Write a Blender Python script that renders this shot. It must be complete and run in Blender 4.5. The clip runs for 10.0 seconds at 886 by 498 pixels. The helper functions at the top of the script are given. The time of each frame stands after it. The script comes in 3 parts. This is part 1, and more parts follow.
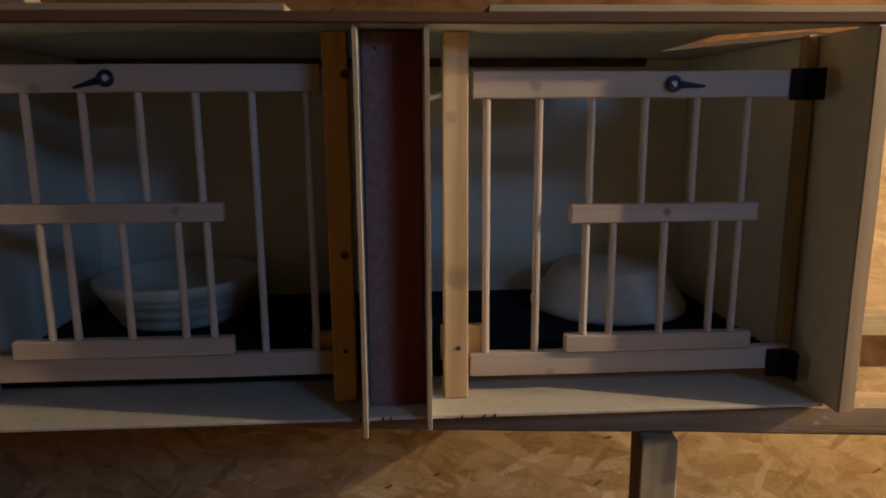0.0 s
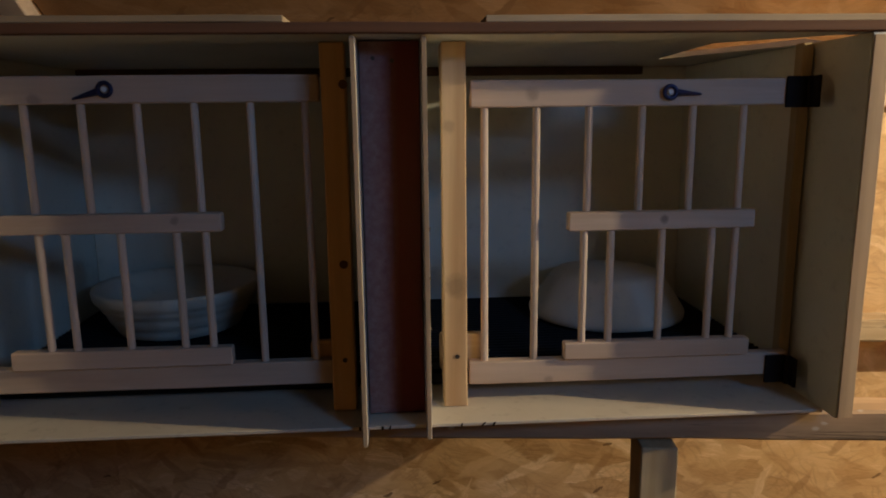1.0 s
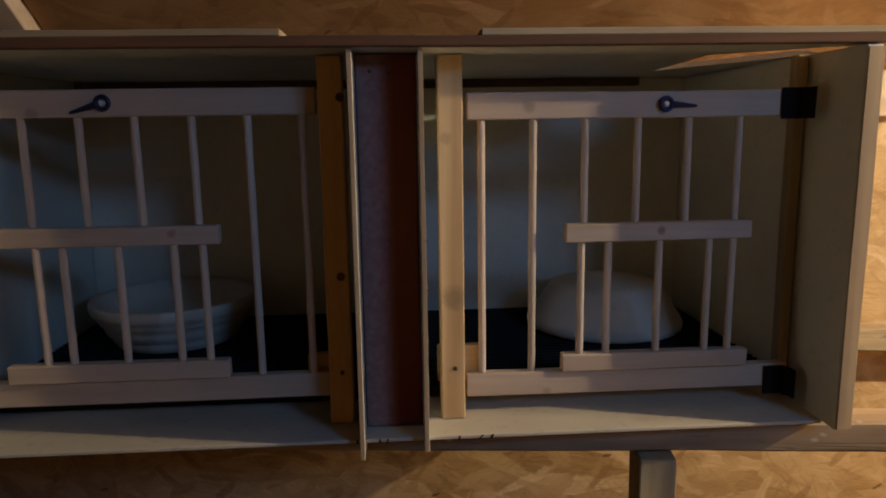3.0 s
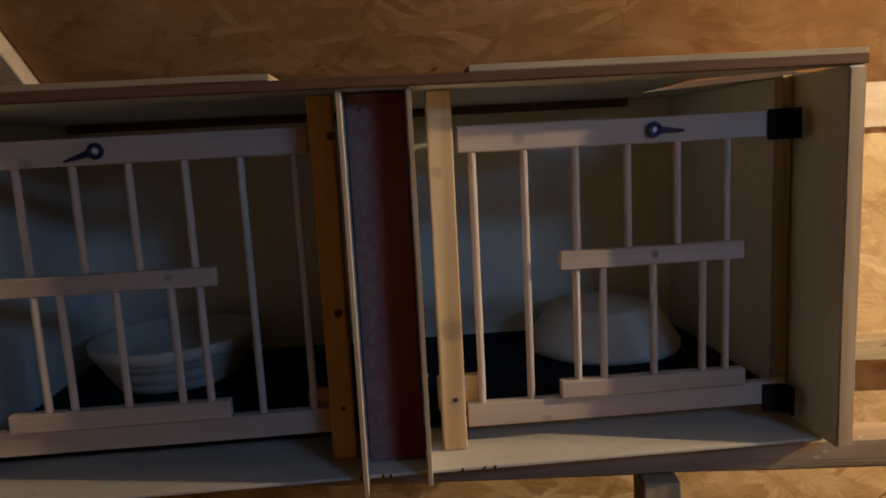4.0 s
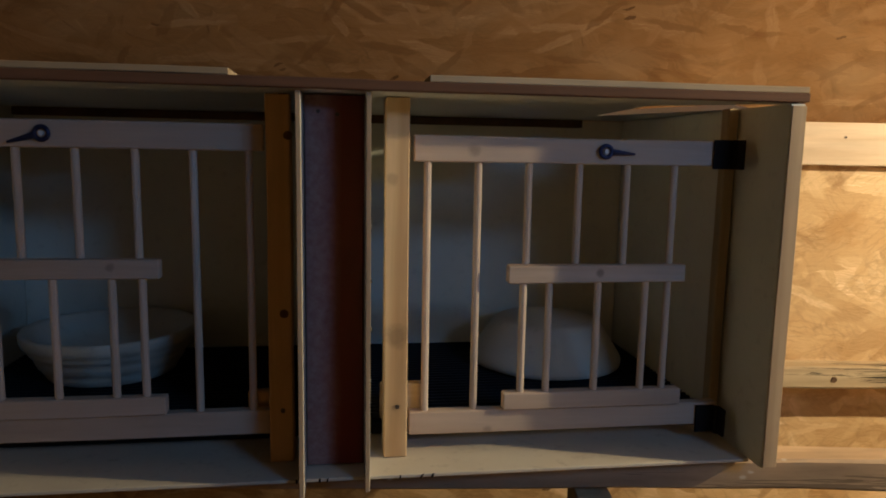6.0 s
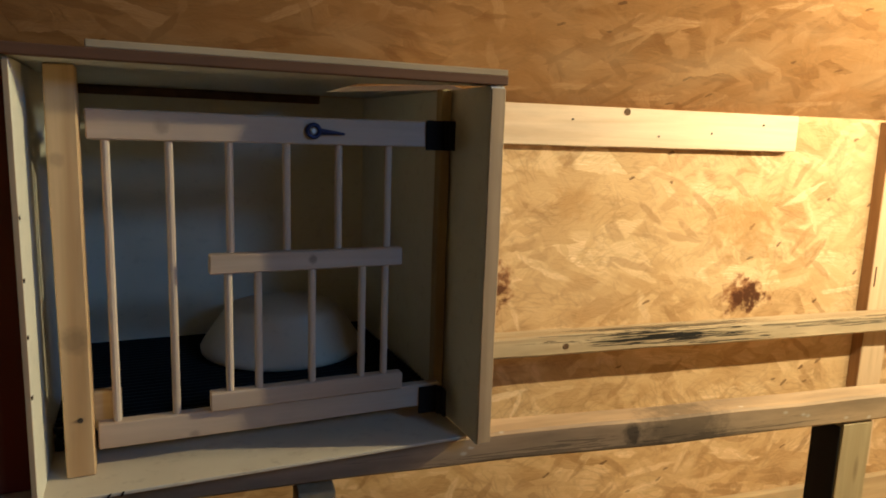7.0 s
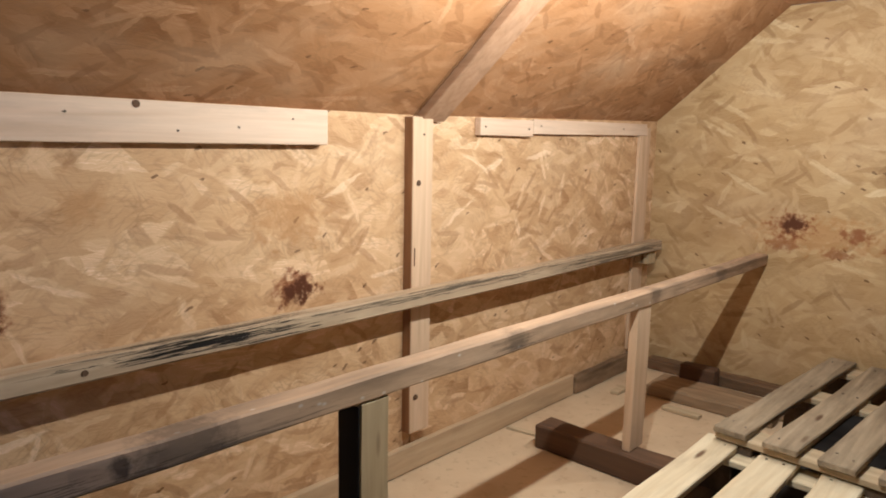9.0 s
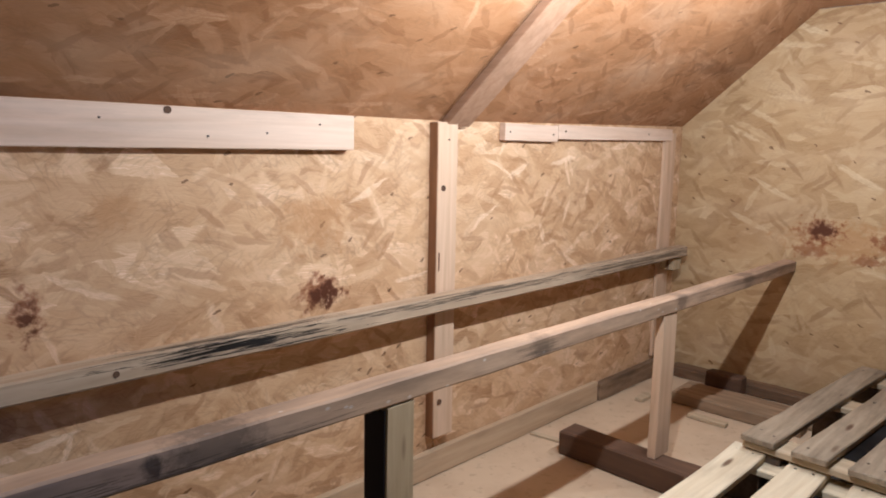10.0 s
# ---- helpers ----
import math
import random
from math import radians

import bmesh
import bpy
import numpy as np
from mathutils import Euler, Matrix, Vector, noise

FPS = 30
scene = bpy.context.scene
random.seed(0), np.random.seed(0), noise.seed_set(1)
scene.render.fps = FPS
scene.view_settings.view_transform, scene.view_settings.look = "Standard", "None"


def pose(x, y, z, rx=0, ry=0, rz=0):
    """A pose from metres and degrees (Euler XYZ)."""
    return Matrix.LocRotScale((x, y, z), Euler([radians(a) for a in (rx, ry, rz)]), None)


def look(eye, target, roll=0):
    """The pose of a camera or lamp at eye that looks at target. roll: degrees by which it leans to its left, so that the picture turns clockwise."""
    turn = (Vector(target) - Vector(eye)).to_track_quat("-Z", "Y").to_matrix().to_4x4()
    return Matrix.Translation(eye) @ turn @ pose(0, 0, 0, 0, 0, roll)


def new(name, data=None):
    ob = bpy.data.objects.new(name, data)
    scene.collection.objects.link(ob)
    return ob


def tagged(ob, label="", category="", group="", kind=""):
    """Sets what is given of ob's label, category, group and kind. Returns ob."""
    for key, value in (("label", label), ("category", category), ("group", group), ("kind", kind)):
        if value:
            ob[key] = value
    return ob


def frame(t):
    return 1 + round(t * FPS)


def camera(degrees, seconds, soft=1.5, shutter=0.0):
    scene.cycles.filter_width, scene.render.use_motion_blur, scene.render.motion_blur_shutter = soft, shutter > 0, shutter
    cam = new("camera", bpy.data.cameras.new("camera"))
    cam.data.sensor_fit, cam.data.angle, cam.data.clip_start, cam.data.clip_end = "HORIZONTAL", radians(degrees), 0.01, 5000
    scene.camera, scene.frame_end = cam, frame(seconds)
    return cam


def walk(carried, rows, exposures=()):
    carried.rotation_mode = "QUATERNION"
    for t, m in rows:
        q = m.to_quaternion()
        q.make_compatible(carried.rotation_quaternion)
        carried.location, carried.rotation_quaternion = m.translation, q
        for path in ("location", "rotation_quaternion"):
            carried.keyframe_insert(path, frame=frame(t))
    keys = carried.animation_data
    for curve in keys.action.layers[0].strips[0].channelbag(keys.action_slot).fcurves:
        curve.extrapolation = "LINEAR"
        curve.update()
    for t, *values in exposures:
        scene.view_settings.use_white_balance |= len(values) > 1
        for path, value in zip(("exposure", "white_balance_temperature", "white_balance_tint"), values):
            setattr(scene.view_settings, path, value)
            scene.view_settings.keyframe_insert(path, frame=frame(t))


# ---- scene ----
cam = camera(65.3, 10.0, soft=1.9)
# seconds, place, pitch, roll, yaw
PATH = [
    (0, 0.000, 0.000, 0.936, -11.19, 0.35, 2.32),
    (0.5, -0.001, -0.001, 0.939, -10.97, 0.45, 2.29),
    (1, -0.000, -0.002, 0.939, -10.66, 0.66, 2.13),
    (1.5, -0.000, -0.003, 0.941, -10.43, 0.62, 2.48),
    (2, -0.001, -0.003, 0.940, -10.08, 0.58, 2.28),
    (3.5, 0.005, -0.001, 0.945, -9.50, 1.35, 1.61),
    (4, 0.007, -0.003, 0.965, -8.70, 2.98, 1.53),
    (4.5, 0.011, -0.004, 0.963, -8.61, 3.45, 1.81),
    (5, 0.006, -0.009, 0.958, -8.62, 2.99, 1.84),
    (5.2, -0.007, -0.011, 0.947, -6.91, 0.74, 1.03),
    (6.3, 0.026, -0.008, 0.972, -8.70, -0.47, -4.06),
    (6.5, 0.051, -0.007, 0.977, -9.49, -0.50, -6.92),
    (6.7, 0.085, 0.007, 0.971, -10.17, -1.50, -12.20),
    (7, 0.133, 0.023, 0.971, -9.55, -1.87, -18.00),
    (7.2, 0.154, 0.020, 0.972, -8.77, -1.30, -20.46),
    (7.5, 0.188, 0.019, 0.971, -8.56, -1.45, -24.14),
    (7.8, 0.221, 0.017, 0.972, -7.82, -1.30, -29.83),
    (8, 0.248, -0.000, 0.977, -8.12, -0.96, -32.03),
    (8.3, 0.311, -0.018, 0.971, -8.36, -0.70, -38.64),
    (8.5, 0.323, -0.010, 0.974, -8.59, -1.31, -41.72),
    (8.8, 0.351, -0.019, 0.970, -8.72, -1.20, -45.85),
    (9, 0.366, -0.023, 0.968, -8.87, -1.16, -47.51),
    (9.5, 0.383, -0.029, 0.970, -9.37, -0.79, -49.19),
    (10, 0.357, -0.020, 0.967, -8.45, -1.11, -45.72),
]
EXPOSE = [(0, 0.55, 6500, 14), (5.0, 0.55, 6500, 15), (6.5, 0.55, 6400, 6), (7.5, 0.52, 6400, 4), (8.0, 0.06, 5950, 7), (8.5, -0.12, 5300, 11), (9.0, -0.14, 4800, 17), (10, -0.14, 4450, 22)]
walk(cam, [(t, pose(x, y, z, 90 + pitch, roll, yaw)) for t, x, y, z, pitch, roll, yaw in PATH], EXPOSE)

# ---- world and lights ----
world = bpy.data.worlds.new("sky")
scene.world = world
world.use_nodes = True
wn = world.node_tree.nodes
sky = wn.new("ShaderNodeTexSky")
sky.sky_type, sky.sun_disc = "NISHITA", False
sky.sun_elevation, sky.sun_rotation = radians(4), radians(250)
world.node_tree.links.new(sky.outputs[0], wn["Background"].inputs[0])
wn["Background"].inputs[1].default_value = 0.05

# a row of three bulbs hanging under the flat ceiling
for x, watts in ((1.53, 37.0), (2.00, 16.0), (2.52, 13.0)):
    bulb = bpy.data.lights.new("ceiling_bulb", "POINT")
    bulb.energy, bulb.color, bulb.shadow_soft_size = watts, (1.0, 0.845, 0.53), 0.012
    new("ceiling_bulb", bulb).location = (x, 0.59, 1.24)

# evening sky through the roof light in the flat ceiling
dusk = bpy.data.lights.new("skylight", "AREA")
dusk.shape, dusk.size, dusk.size_y = "RECTANGLE", 0.34, 0.30
dusk.energy, dusk.color, dusk.spread = 1.1, (0.20, 0.48, 1.0), radians(76)
new("skylight", dusk).matrix_world = look((1.20, -0.62, 1.495), (-0.25, 1.0, 0.85))

# ---- room sizes ----
W, E, EAST_EAVE, EAVE = 1.35, 3.235, 1.07, 1.037
WEST, SOUTH, FLAT, SLOPE = -2.2, -1.35, 1.497, 0.85


# ---- materials ----
class Nodes:
    """A small writer of node trees."""

    def __init__(self, name):
        self.mat = bpy.data.materials.new(name)
        self.mat.use_nodes = True
        self.tree = self.mat.node_tree
        self.bsdf = self.tree.nodes["Principled BSDF"]

    def add(self, kind, values=None, **props):
        n = self.tree.nodes.new(kind)
        for k, v in props.items():
            setattr(n, k, v)
        for k, v in (values or {}).items():
            if hasattr(v, "is_linked"):
                self.tree.links.new(v, n.inputs[k])
            else:
                n.inputs[k].default_value = v
        return n

    def math(self, op, a, b=0.0, clamp=False):
        return self.add("ShaderNodeMath", {0: a, 1: b}, operation=op, use_clamp=clamp).outputs[0]

    def mix(self, fac, a, b, blend="MIX"):
        n = self.add("ShaderNodeMix", {0: fac}, data_type="RGBA", blend_type=blend)
        for i, v in ((6, a), (7, b)):
            if hasattr(v, "is_linked"):
                self.tree.links.new(v, n.inputs[i])
            else:
                n.inputs[i].default_value = (*v, 1)
        return n.outputs[2]

    def ramp(self, fac, stops):
        n = self.add("ShaderNodeValToRGB", {0: fac})
        while len(n.color_ramp.elements) < len(stops):
            n.color_ramp.elements.new(0.5)
        for e, (p, c) in zip(n.color_ramp.elements, stops):
            e.position, e.color = p, ((c, c, c, 1) if isinstance(c, (int, float)) else (*c, 1))
        return n.outputs[0]

    def noise(self, vec, scale, detail=4, rough=0.55, distort=0.0):
        return self.add("ShaderNodeTexNoise", {"Vector": vec, "Scale": scale, "Detail": detail, "Roughness": rough, "Distortion": distort}).outputs[0]

    def scaled(self, vec, scale, turn=0.0, shift=(0, 0, 0)):
        if turn:
            vec = self.add("ShaderNodeMapping", {0: vec, 2: (0, 0, radians(turn))}).outputs[0]
        return self.add("ShaderNodeMapping", {0: vec, 1: shift, 3: scale}).outputs[0]

    def end(self, color, rough, bump=None, strength=0.3, depth=0.002):
        for socket, v in (("Base Color", color), ("Roughness", rough)):
            if hasattr(v, "is_linked"):
                self.tree.links.new(v, self.bsdf.inputs[socket])
            else:
                self.bsdf.inputs[socket].default_value = (*v, 1) if socket == "Base Color" else v
        if bump is not None:
            b = self.add("ShaderNodeBump", {"Strength": strength, "Distance": depth, "Height": bump})
            self.tree.links.new(b.outputs[0], self.bsdf.inputs["Normal"])
        return self.mat


def osb(name, tone=(1, 1, 1), stains=(), darker=0.0, size=1.0, contrast=1.0):
    """Oriented strand board: flakes of several directions laid over each other. UV in metres."""
    n = Nodes(name)
    uv = n.add("ShaderNodeTexCoord").outputs["UV"]
    info = n.add("ShaderNodeObjectInfo").outputs["Random"]
    base = n.add("ShaderNodeVectorMath", {0: uv, 1: n.add("ShaderNodeCombineXYZ", {0: n.math("MULTIPLY", info, 37.0), 1: n.math("MULTIPLY", info, 91.0)}).outputs[0]}, operation="ADD").outputs[0]
    wob = n.add("ShaderNodeTexNoise", {"Vector": base, "Scale": 9.0, "Detail": 2.0}).outputs["Color"]
    wob = n.add("ShaderNodeVectorMath", {0: wob, 1: (0.5, 0.5, 0.5)}, operation="SUBTRACT").outputs[0]
    wob = n.add("ShaderNodeVectorMath", {0: wob, 3: 0.035}, operation="SCALE").outputs[0]
    vec = n.add("ShaderNodeVectorMath", {0: base, 1: wob}, operation="ADD").outputs[0]
    wob2 = n.add("ShaderNodeTexNoise", {"Vector": base, "Scale": 60.0, "Detail": 3.0}).outputs["Color"]
    wob2 = n.add("ShaderNodeVectorMath", {0: wob2, 1: (0.5, 0.5, 0.5)}, operation="SUBTRACT").outputs[0]
    wob2 = n.add("ShaderNodeVectorMath", {0: wob2, 3: 0.012}, operation="SCALE").outputs[0]
    vec = n.add("ShaderNodeVectorMath", {0: vec, 1: wob2}, operation="ADD").outputs[0]
    tones = [(0.0, (0.30, 0.18, 0.08)), (0.25, (0.44, 0.295, 0.145)), (0.55, (0.53, 0.375, 0.20)), (0.82, (0.61, 0.455, 0.27)), (1.0, (0.80, 0.66, 0.45))]
    tones = [(p, tuple(a * b for a, b in zip(c, tone))) for p, c in tones]
    color, height = None, None
    # turn, cells along and across a metre, share that shows, strength, shift of tone
    for i, (turn, sx, sy, keep, much, tint) in enumerate(((5, 9, 24, 1.0, 1.0, 0.12), (-38, 9, 26, 0.5, 0.7, 0.10), (48, 10, 26, 0.48, 0.7, 0.08), (18, 9, 25, 0.5, 0.7, 0.12), (-16, 10, 30, 0.5, 0.7, 0.10),
                                                          (24, 5, 42, 0.16, 0.7, 0.29), (-28, 6, 44, 0.15, 0.65, 0.28), (66, 9, 50, 0.11, 0.6, 0.25), (-70, 10, 50, 0.10, 0.6, 0.22), (-8, 6, 50, 0.15, 0.65, 0.27),
                                                          (40, 10, 52, 0.12, 0.6, -0.20), (-50, 10, 56, 0.12, 0.6, -0.20), (10, 8, 56, 0.12, 0.55, -0.16))):
        v = n.scaled(vec, (sx / size, sy / size, 1), turn, (i * 3.7, i * 1.9, 0))
        cell = n.add("ShaderNodeTexVoronoi", {"Vector": v, "Scale": 1.0, "Randomness": 1.0}, voronoi_dimensions="2D")
        parts = n.add("ShaderNodeSeparateColor", {0: cell.outputs["Color"]})
        grain = n.noise(n.scaled(v, (0.5, 6, 1)), 3.0, 2)
        value = n.math("ADD", n.math("MULTIPLY", parts.outputs[0], 0.70), n.math("MULTIPLY", n.math("SUBTRACT", grain, 0.5), 0.75))
        c = n.ramp(n.math("ADD", n.math("MULTIPLY", n.math("SUBTRACT", value, 0.35), contrast), 0.35 + tint), tones)
        if color is None:
            color, height = c, parts.outputs[2]
        else:
            mask = n.math("LESS_THAN", parts.outputs[1], keep)
            edge = n.ramp(cell.outputs["Distance"], [(0.32, 1.0), (0.45, 0.0)])
            mask = n.math("MULTIPLY", mask, edge)
            color = n.mix(n.math("MULTIPLY", mask, much), color, c)
            height = n.mix(mask, height, parts.outputs[2])
    # dark flecks and bark bits
    v = n.scaled(vec, (34, 95, 1), -25)
    fleck = n.add("ShaderNodeTexVoronoi", {"Vector": v, "Scale": 1.0}, voronoi_dimensions="2D")
    rare = n.math("LESS_THAN", n.add("ShaderNodeSeparateColor", {0: fleck.outputs["Color"]}).outputs[0], 0.011)
    small = n.math("LESS_THAN", fleck.outputs["Distance"], 0.34)
    color = n.mix(n.math("MULTIPLY", n.math("MULTIPLY", rare, small), 0.75), color, (0.085, 0.034, 0.012))
    # thin dark gaps between flakes
    for turn, shift in ((12, 0), (-33, 7), (57, 3)):
        v = n.scaled(vec, (16, 70, 1), turn, (shift, shift, 0))
        gap = n.add("ShaderNodeTexVoronoi", {"Vector": v, "Scale": 1.0}, voronoi_dimensions="2D", feature="DISTANCE_TO_EDGE").outputs["Distance"]
        some = n.noise(n.scaled(base, (11, 11, 1), 0, (shift, 2, 0)), 1.0, 3)
        color = n.mix(n.math("MULTIPLY", n.ramp(gap, [(0.0, min(0.6, 0.26 * contrast * contrast)), (0.14, 0.0)]), n.ramp(some, [(0.50, 0.0), (0.62, 1.0)])), color, (0.20, 0.11, 0.05))
    speck = n.noise(base, 420.0, 2, 0.7)
    color = n.mix(n.ramp(speck, [(0.60, 0.0), (0.78, 0.25)]), color, (0.24, 0.14, 0.07))
    # broad weathering
    broad = n.noise(uv, 2.2, 4, 0.6)
    color = n.mix(n.ramp(broad, [(0.35, 0.0), (0.75, 0.30 + darker)]), color, (0.27, 0.15, 0.065))
    pale = n.noise(n.scaled(uv, (3.0, 5.0, 1), 0, (4, 9, 0)), 1.0, 3)
    color = n.mix(n.ramp(pale, [(0.5, 0.0), (0.8, 0.20)]), color, (0.72, 0.58, 0.40))
    for (cx, cy, rx, ry, dark, *shade) in stains:
        q = n.scaled(uv, (1 / rx, 1 / ry, 1), 0, (-cx / rx, -cy / ry, 0))
        far = n.add("ShaderNodeVectorMath", {0: q}, operation="LENGTH").outputs["Value"]
        rag = n.noise(uv, 36.0, 6, 0.64)
        s = n.math("SUBTRACT", n.math("ADD", n.math("MULTIPLY", rag, 3.8), -0.85), far)
        color = n.mix(n.ramp(s, [(0.0, 0.0), (0.55, 0.95 * dark)]), color, shade[0] if shade else (0.085, 0.026, 0.009))
    n.bsdf.inputs["Specular IOR Level"].default_value = 0.2
    return n.end(color, n.ramp(broad, [(0.3, 0.5), (0.8, 0.72)]), height, 0.35, 0.0012)


def wood(name, base, dark, axis="x", rough=0.65, grime=0.15, dark_streaks=(), knots=True, grime_color=(0.05, 0.042, 0.035), specks=False, blots=()):
    """Sawn softwood with its grain along one axis of the thing."""
    n = Nodes(name)
    co = n.add("ShaderNodeTexCoord").outputs["Object"]
    rnd = n.add("ShaderNodeObjectInfo").outputs["Random"]
    co2 = n.add("ShaderNodeVectorMath", {0: co, 1: n.add("ShaderNodeCombineXYZ", {0: n.math("MULTIPLY", rnd, 13.0), 1: n.math("MULTIPLY", rnd, 29.0), 2: n.math("MULTIPLY", rnd, 7.0)}).outputs[0]}, operation="ADD").outputs[0]
    long, cross = 2.2, 46.0
    s = {"x": (long, cross, cross), "y": (cross, long, cross), "z": (cross, cross, long)}[axis]
    v = n.scaled(co2, s)
    rings = n.noise(v, 1.0, 3, 0.5, 0.6)
    fine = n.noise(n.scaled(co2, tuple(a * 6 for a in s)), 1.0, 2)
    color = n.mix(n.ramp(rings, [(0.32, 0.0), (0.68, 1.0)]), dark, base)
    color = n.mix(n.math("MULTIPLY", fine, 0.35), color, tuple(c * 0.6 for c in base))
    if knots:
        k = {"x": (5, 22, 22), "y": (22, 5, 22), "z": (22, 22, 5)}[axis]
        kn = n.add("ShaderNodeTexVoronoi", {"Vector": n.scaled(co2, k), "Scale": 1.0})
        pick = n.math("LESS_THAN", n.add("ShaderNodeSeparateColor", {0: kn.outputs["Color"]}).outputs[0], 0.13)
        color = n.mix(n.math("MULTIPLY", n.ramp(kn.outputs["Distance"], [(0.10, 0.9), (0.22, 0.0)]), pick), color, (0.10, 0.045, 0.02))
    g = n.noise(n.scaled(co2, {"x": (3, 14, 14), "y": (14, 3, 14), "z": (14, 14, 3)}[axis]), 1.0, 5, 0.65)
    color = n.mix(n.ramp(g, [(0.50 - 0.25 * grime, 0.0), (0.80 - 0.15 * grime, min(1.0, 0.25 + grime))]), color, grime_color)
    if specks:
        sp = n.add("ShaderNodeTexVoronoi", {"Vector": n.scaled(co, (55, 90, 90)), "Scale": 1.0})
        few = n.math("LESS_THAN", n.add("ShaderNodeSeparateColor", {0: sp.outputs["Color"]}).outputs[1], 0.03)
        color = n.mix(n.math("MULTIPLY", n.ramp(sp.outputs["Distance"], [(0.16, 0.4), (0.34, 0.0)]), few), color, (0.72, 0.70, 0.64))
    for (c, r, strength) in blots:
        d = n.add("ShaderNodeVectorMath", {0: co, 1: c}, operation="DISTANCE").outputs["Value"]
        m = n.math("SUBTRACT", n.math("ADD", n.noise(co, 70.0, 4, 0.65), 0.35), n.math("DIVIDE", d, r))
        color = n.mix(n.ramp(m, [(0.0, 0.0), (0.45, strength)]), color, (0.045, 0.032, 0.026))
    for (lo, hi, strength) in dark_streaks:
        mid = [(a + b) / 2 for a, b in zip(lo, hi)]
        half = [(b - a) / 2 for a, b in zip(lo, hi)]
        d = n.add("ShaderNodeVectorMath", {0: n.scaled(co, tuple(1 / h for h in half), 0, tuple(-m / h for m, h in zip(mid, half)))}, operation="LENGTH").outputs["Value"]
        st = n.noise(n.scaled(co, {"x": (5, 210, 210), "y": (210, 5, 210), "z": (210, 210, 5)}[axis]), 1.0, 4, 0.7, 0.8)
        m = n.math("SUBTRACT", n.math("ADD", n.math("MULTIPLY", st, 5.0), -1.75), d)
        color = n.mix(n.ramp(m, [(0.0, 0.0), (0.22, strength)]), color, (0.012, 0.010, 0.010))
    n.bsdf.inputs["Specular IOR Level"].default_value = 0.25
    return n.end(color, rough, n.math("ADD", rings, n.math("MULTIPLY", fine, 0.5)), 0.25, 0.0008)


def paint(name, base, rough=0.5, dirt=0.25, dirt_color=(0.20, 0.16, 0.10), coat=0.0, metal=0.0, grain=60.0, gloss=0.4):
    n = Nodes(name)
    co = n.add("ShaderNodeTexCoord").outputs["Object"]
    a = n.noise(co, 4.0, 5, 0.6)
    b = n.noise(co, grain, 3, 0.6)
    color = n.mix(n.ramp(a, [(0.45, 0.0), (0.8, dirt)]), base, dirt_color)
    color = n.mix(n.ramp(b, [(0.58, 0.0), (0.75, dirt * 0.7)]), color, tuple(c * 0.5 for c in dirt_color))
    n.bsdf.inputs["Coat Weight"].default_value = coat
    n.bsdf.inputs["Metallic"].default_value = metal
    n.bsdf.inputs["Specular IOR Level"].default_value = gloss
    return n.end(color, n.ramp(a, [(0.3, rough), (0.8, min(1, rough + 0.2))]), b, 0.12, 0.0008)


OCHRE, RUST, UMBER = (0.40, 0.20, 0.06), (0.20, 0.055, 0.016), (0.07, 0.022, 0.009)
NORTH_STAINS = [(1.33, 0.79, 0.10, 0.075, 0.45, OCHRE), (1.345, 0.612, 0.068, 0.044, 0.8, RUST), (1.352, 0.600, 0.050, 0.034, 1.0, UMBER),
                (0.705, 0.655, 0.030, 0.050, 0.7, RUST), (0.705, 0.645, 0.018, 0.034, 0.9, UMBER), (0.86, 0.83, 0.05, 0.04, 0.3, OCHRE)]
EAST_STAINS = [(0.66, 0.640, 0.26, 0.075, 0.50, OCHRE), (0.77, 0.670, 0.085, 0.052, 0.70, RUST), (0.765, 0.675, 0.050, 0.034, 0.95, UMBER), (0.55, 0.655, 0.060, 0.030, 0.75, RUST),
               (0.42, 0.620, 0.040, 0.028, 0.70, RUST), (0.60, 0.580, 0.055, 0.022, 0.60, RUST), (0.80, 0.600, 0.07, 0.035, 0.55, RUST)]
OSB = osb("osb", (1.19, 1.11, 1.11), NORTH_STAINS, -0.08, 1.15, 1.05)
OSB_EAST = osb("osb_gable", (0.96, 0.96, 0.89), EAST_STAINS, 0.05, 1.4, 0.85)
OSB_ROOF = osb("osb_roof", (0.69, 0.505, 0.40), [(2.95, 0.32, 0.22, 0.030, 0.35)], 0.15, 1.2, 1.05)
FLOORING = paint("dusty_floor", (0.56, 0.43, 0.28), 0.8, 0.5, (0.32, 0.20, 0.11), grain=30.0)
# near-black colour given to unseen surfaces so they bounce little light
UNSEEN_DARK = paint("unseen_dark", (0.062, 0.046, 0.034), 0.9, 0.3, (0.03, 0.022, 0.016))
BLACK_SIDE = paint("black_side", (0.012, 0.009, 0.010), 0.9, 0.2, (0.02, 0.015, 0.012))
PINE_X = wood("pine_along_x", (0.66, 0.46, 0.26), (0.50, 0.31, 0.145), "x", grime=0.02)
PINE_POST = wood("smudged_pine_post", (0.66, 0.46, 0.26), (0.47, 0.28, 0.13), "z", grime=0.03, knots=False, blots=[((0.068, 0.834, 0.735), 0.022, 0.35), ((0.060, 0.834, 0.93), 0.012, 0.25)])
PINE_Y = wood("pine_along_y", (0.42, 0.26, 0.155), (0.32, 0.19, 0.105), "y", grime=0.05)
PALE_X = wood("planed_pine_along_x", (0.75, 0.58, 0.44), (0.65, 0.47, 0.33), "x", grime=0.0, knots=False)
SKIRT = wood("baseboard_wood", (0.56, 0.42, 0.26), (0.44, 0.31, 0.18), "x", 0.75, grime=0.1)
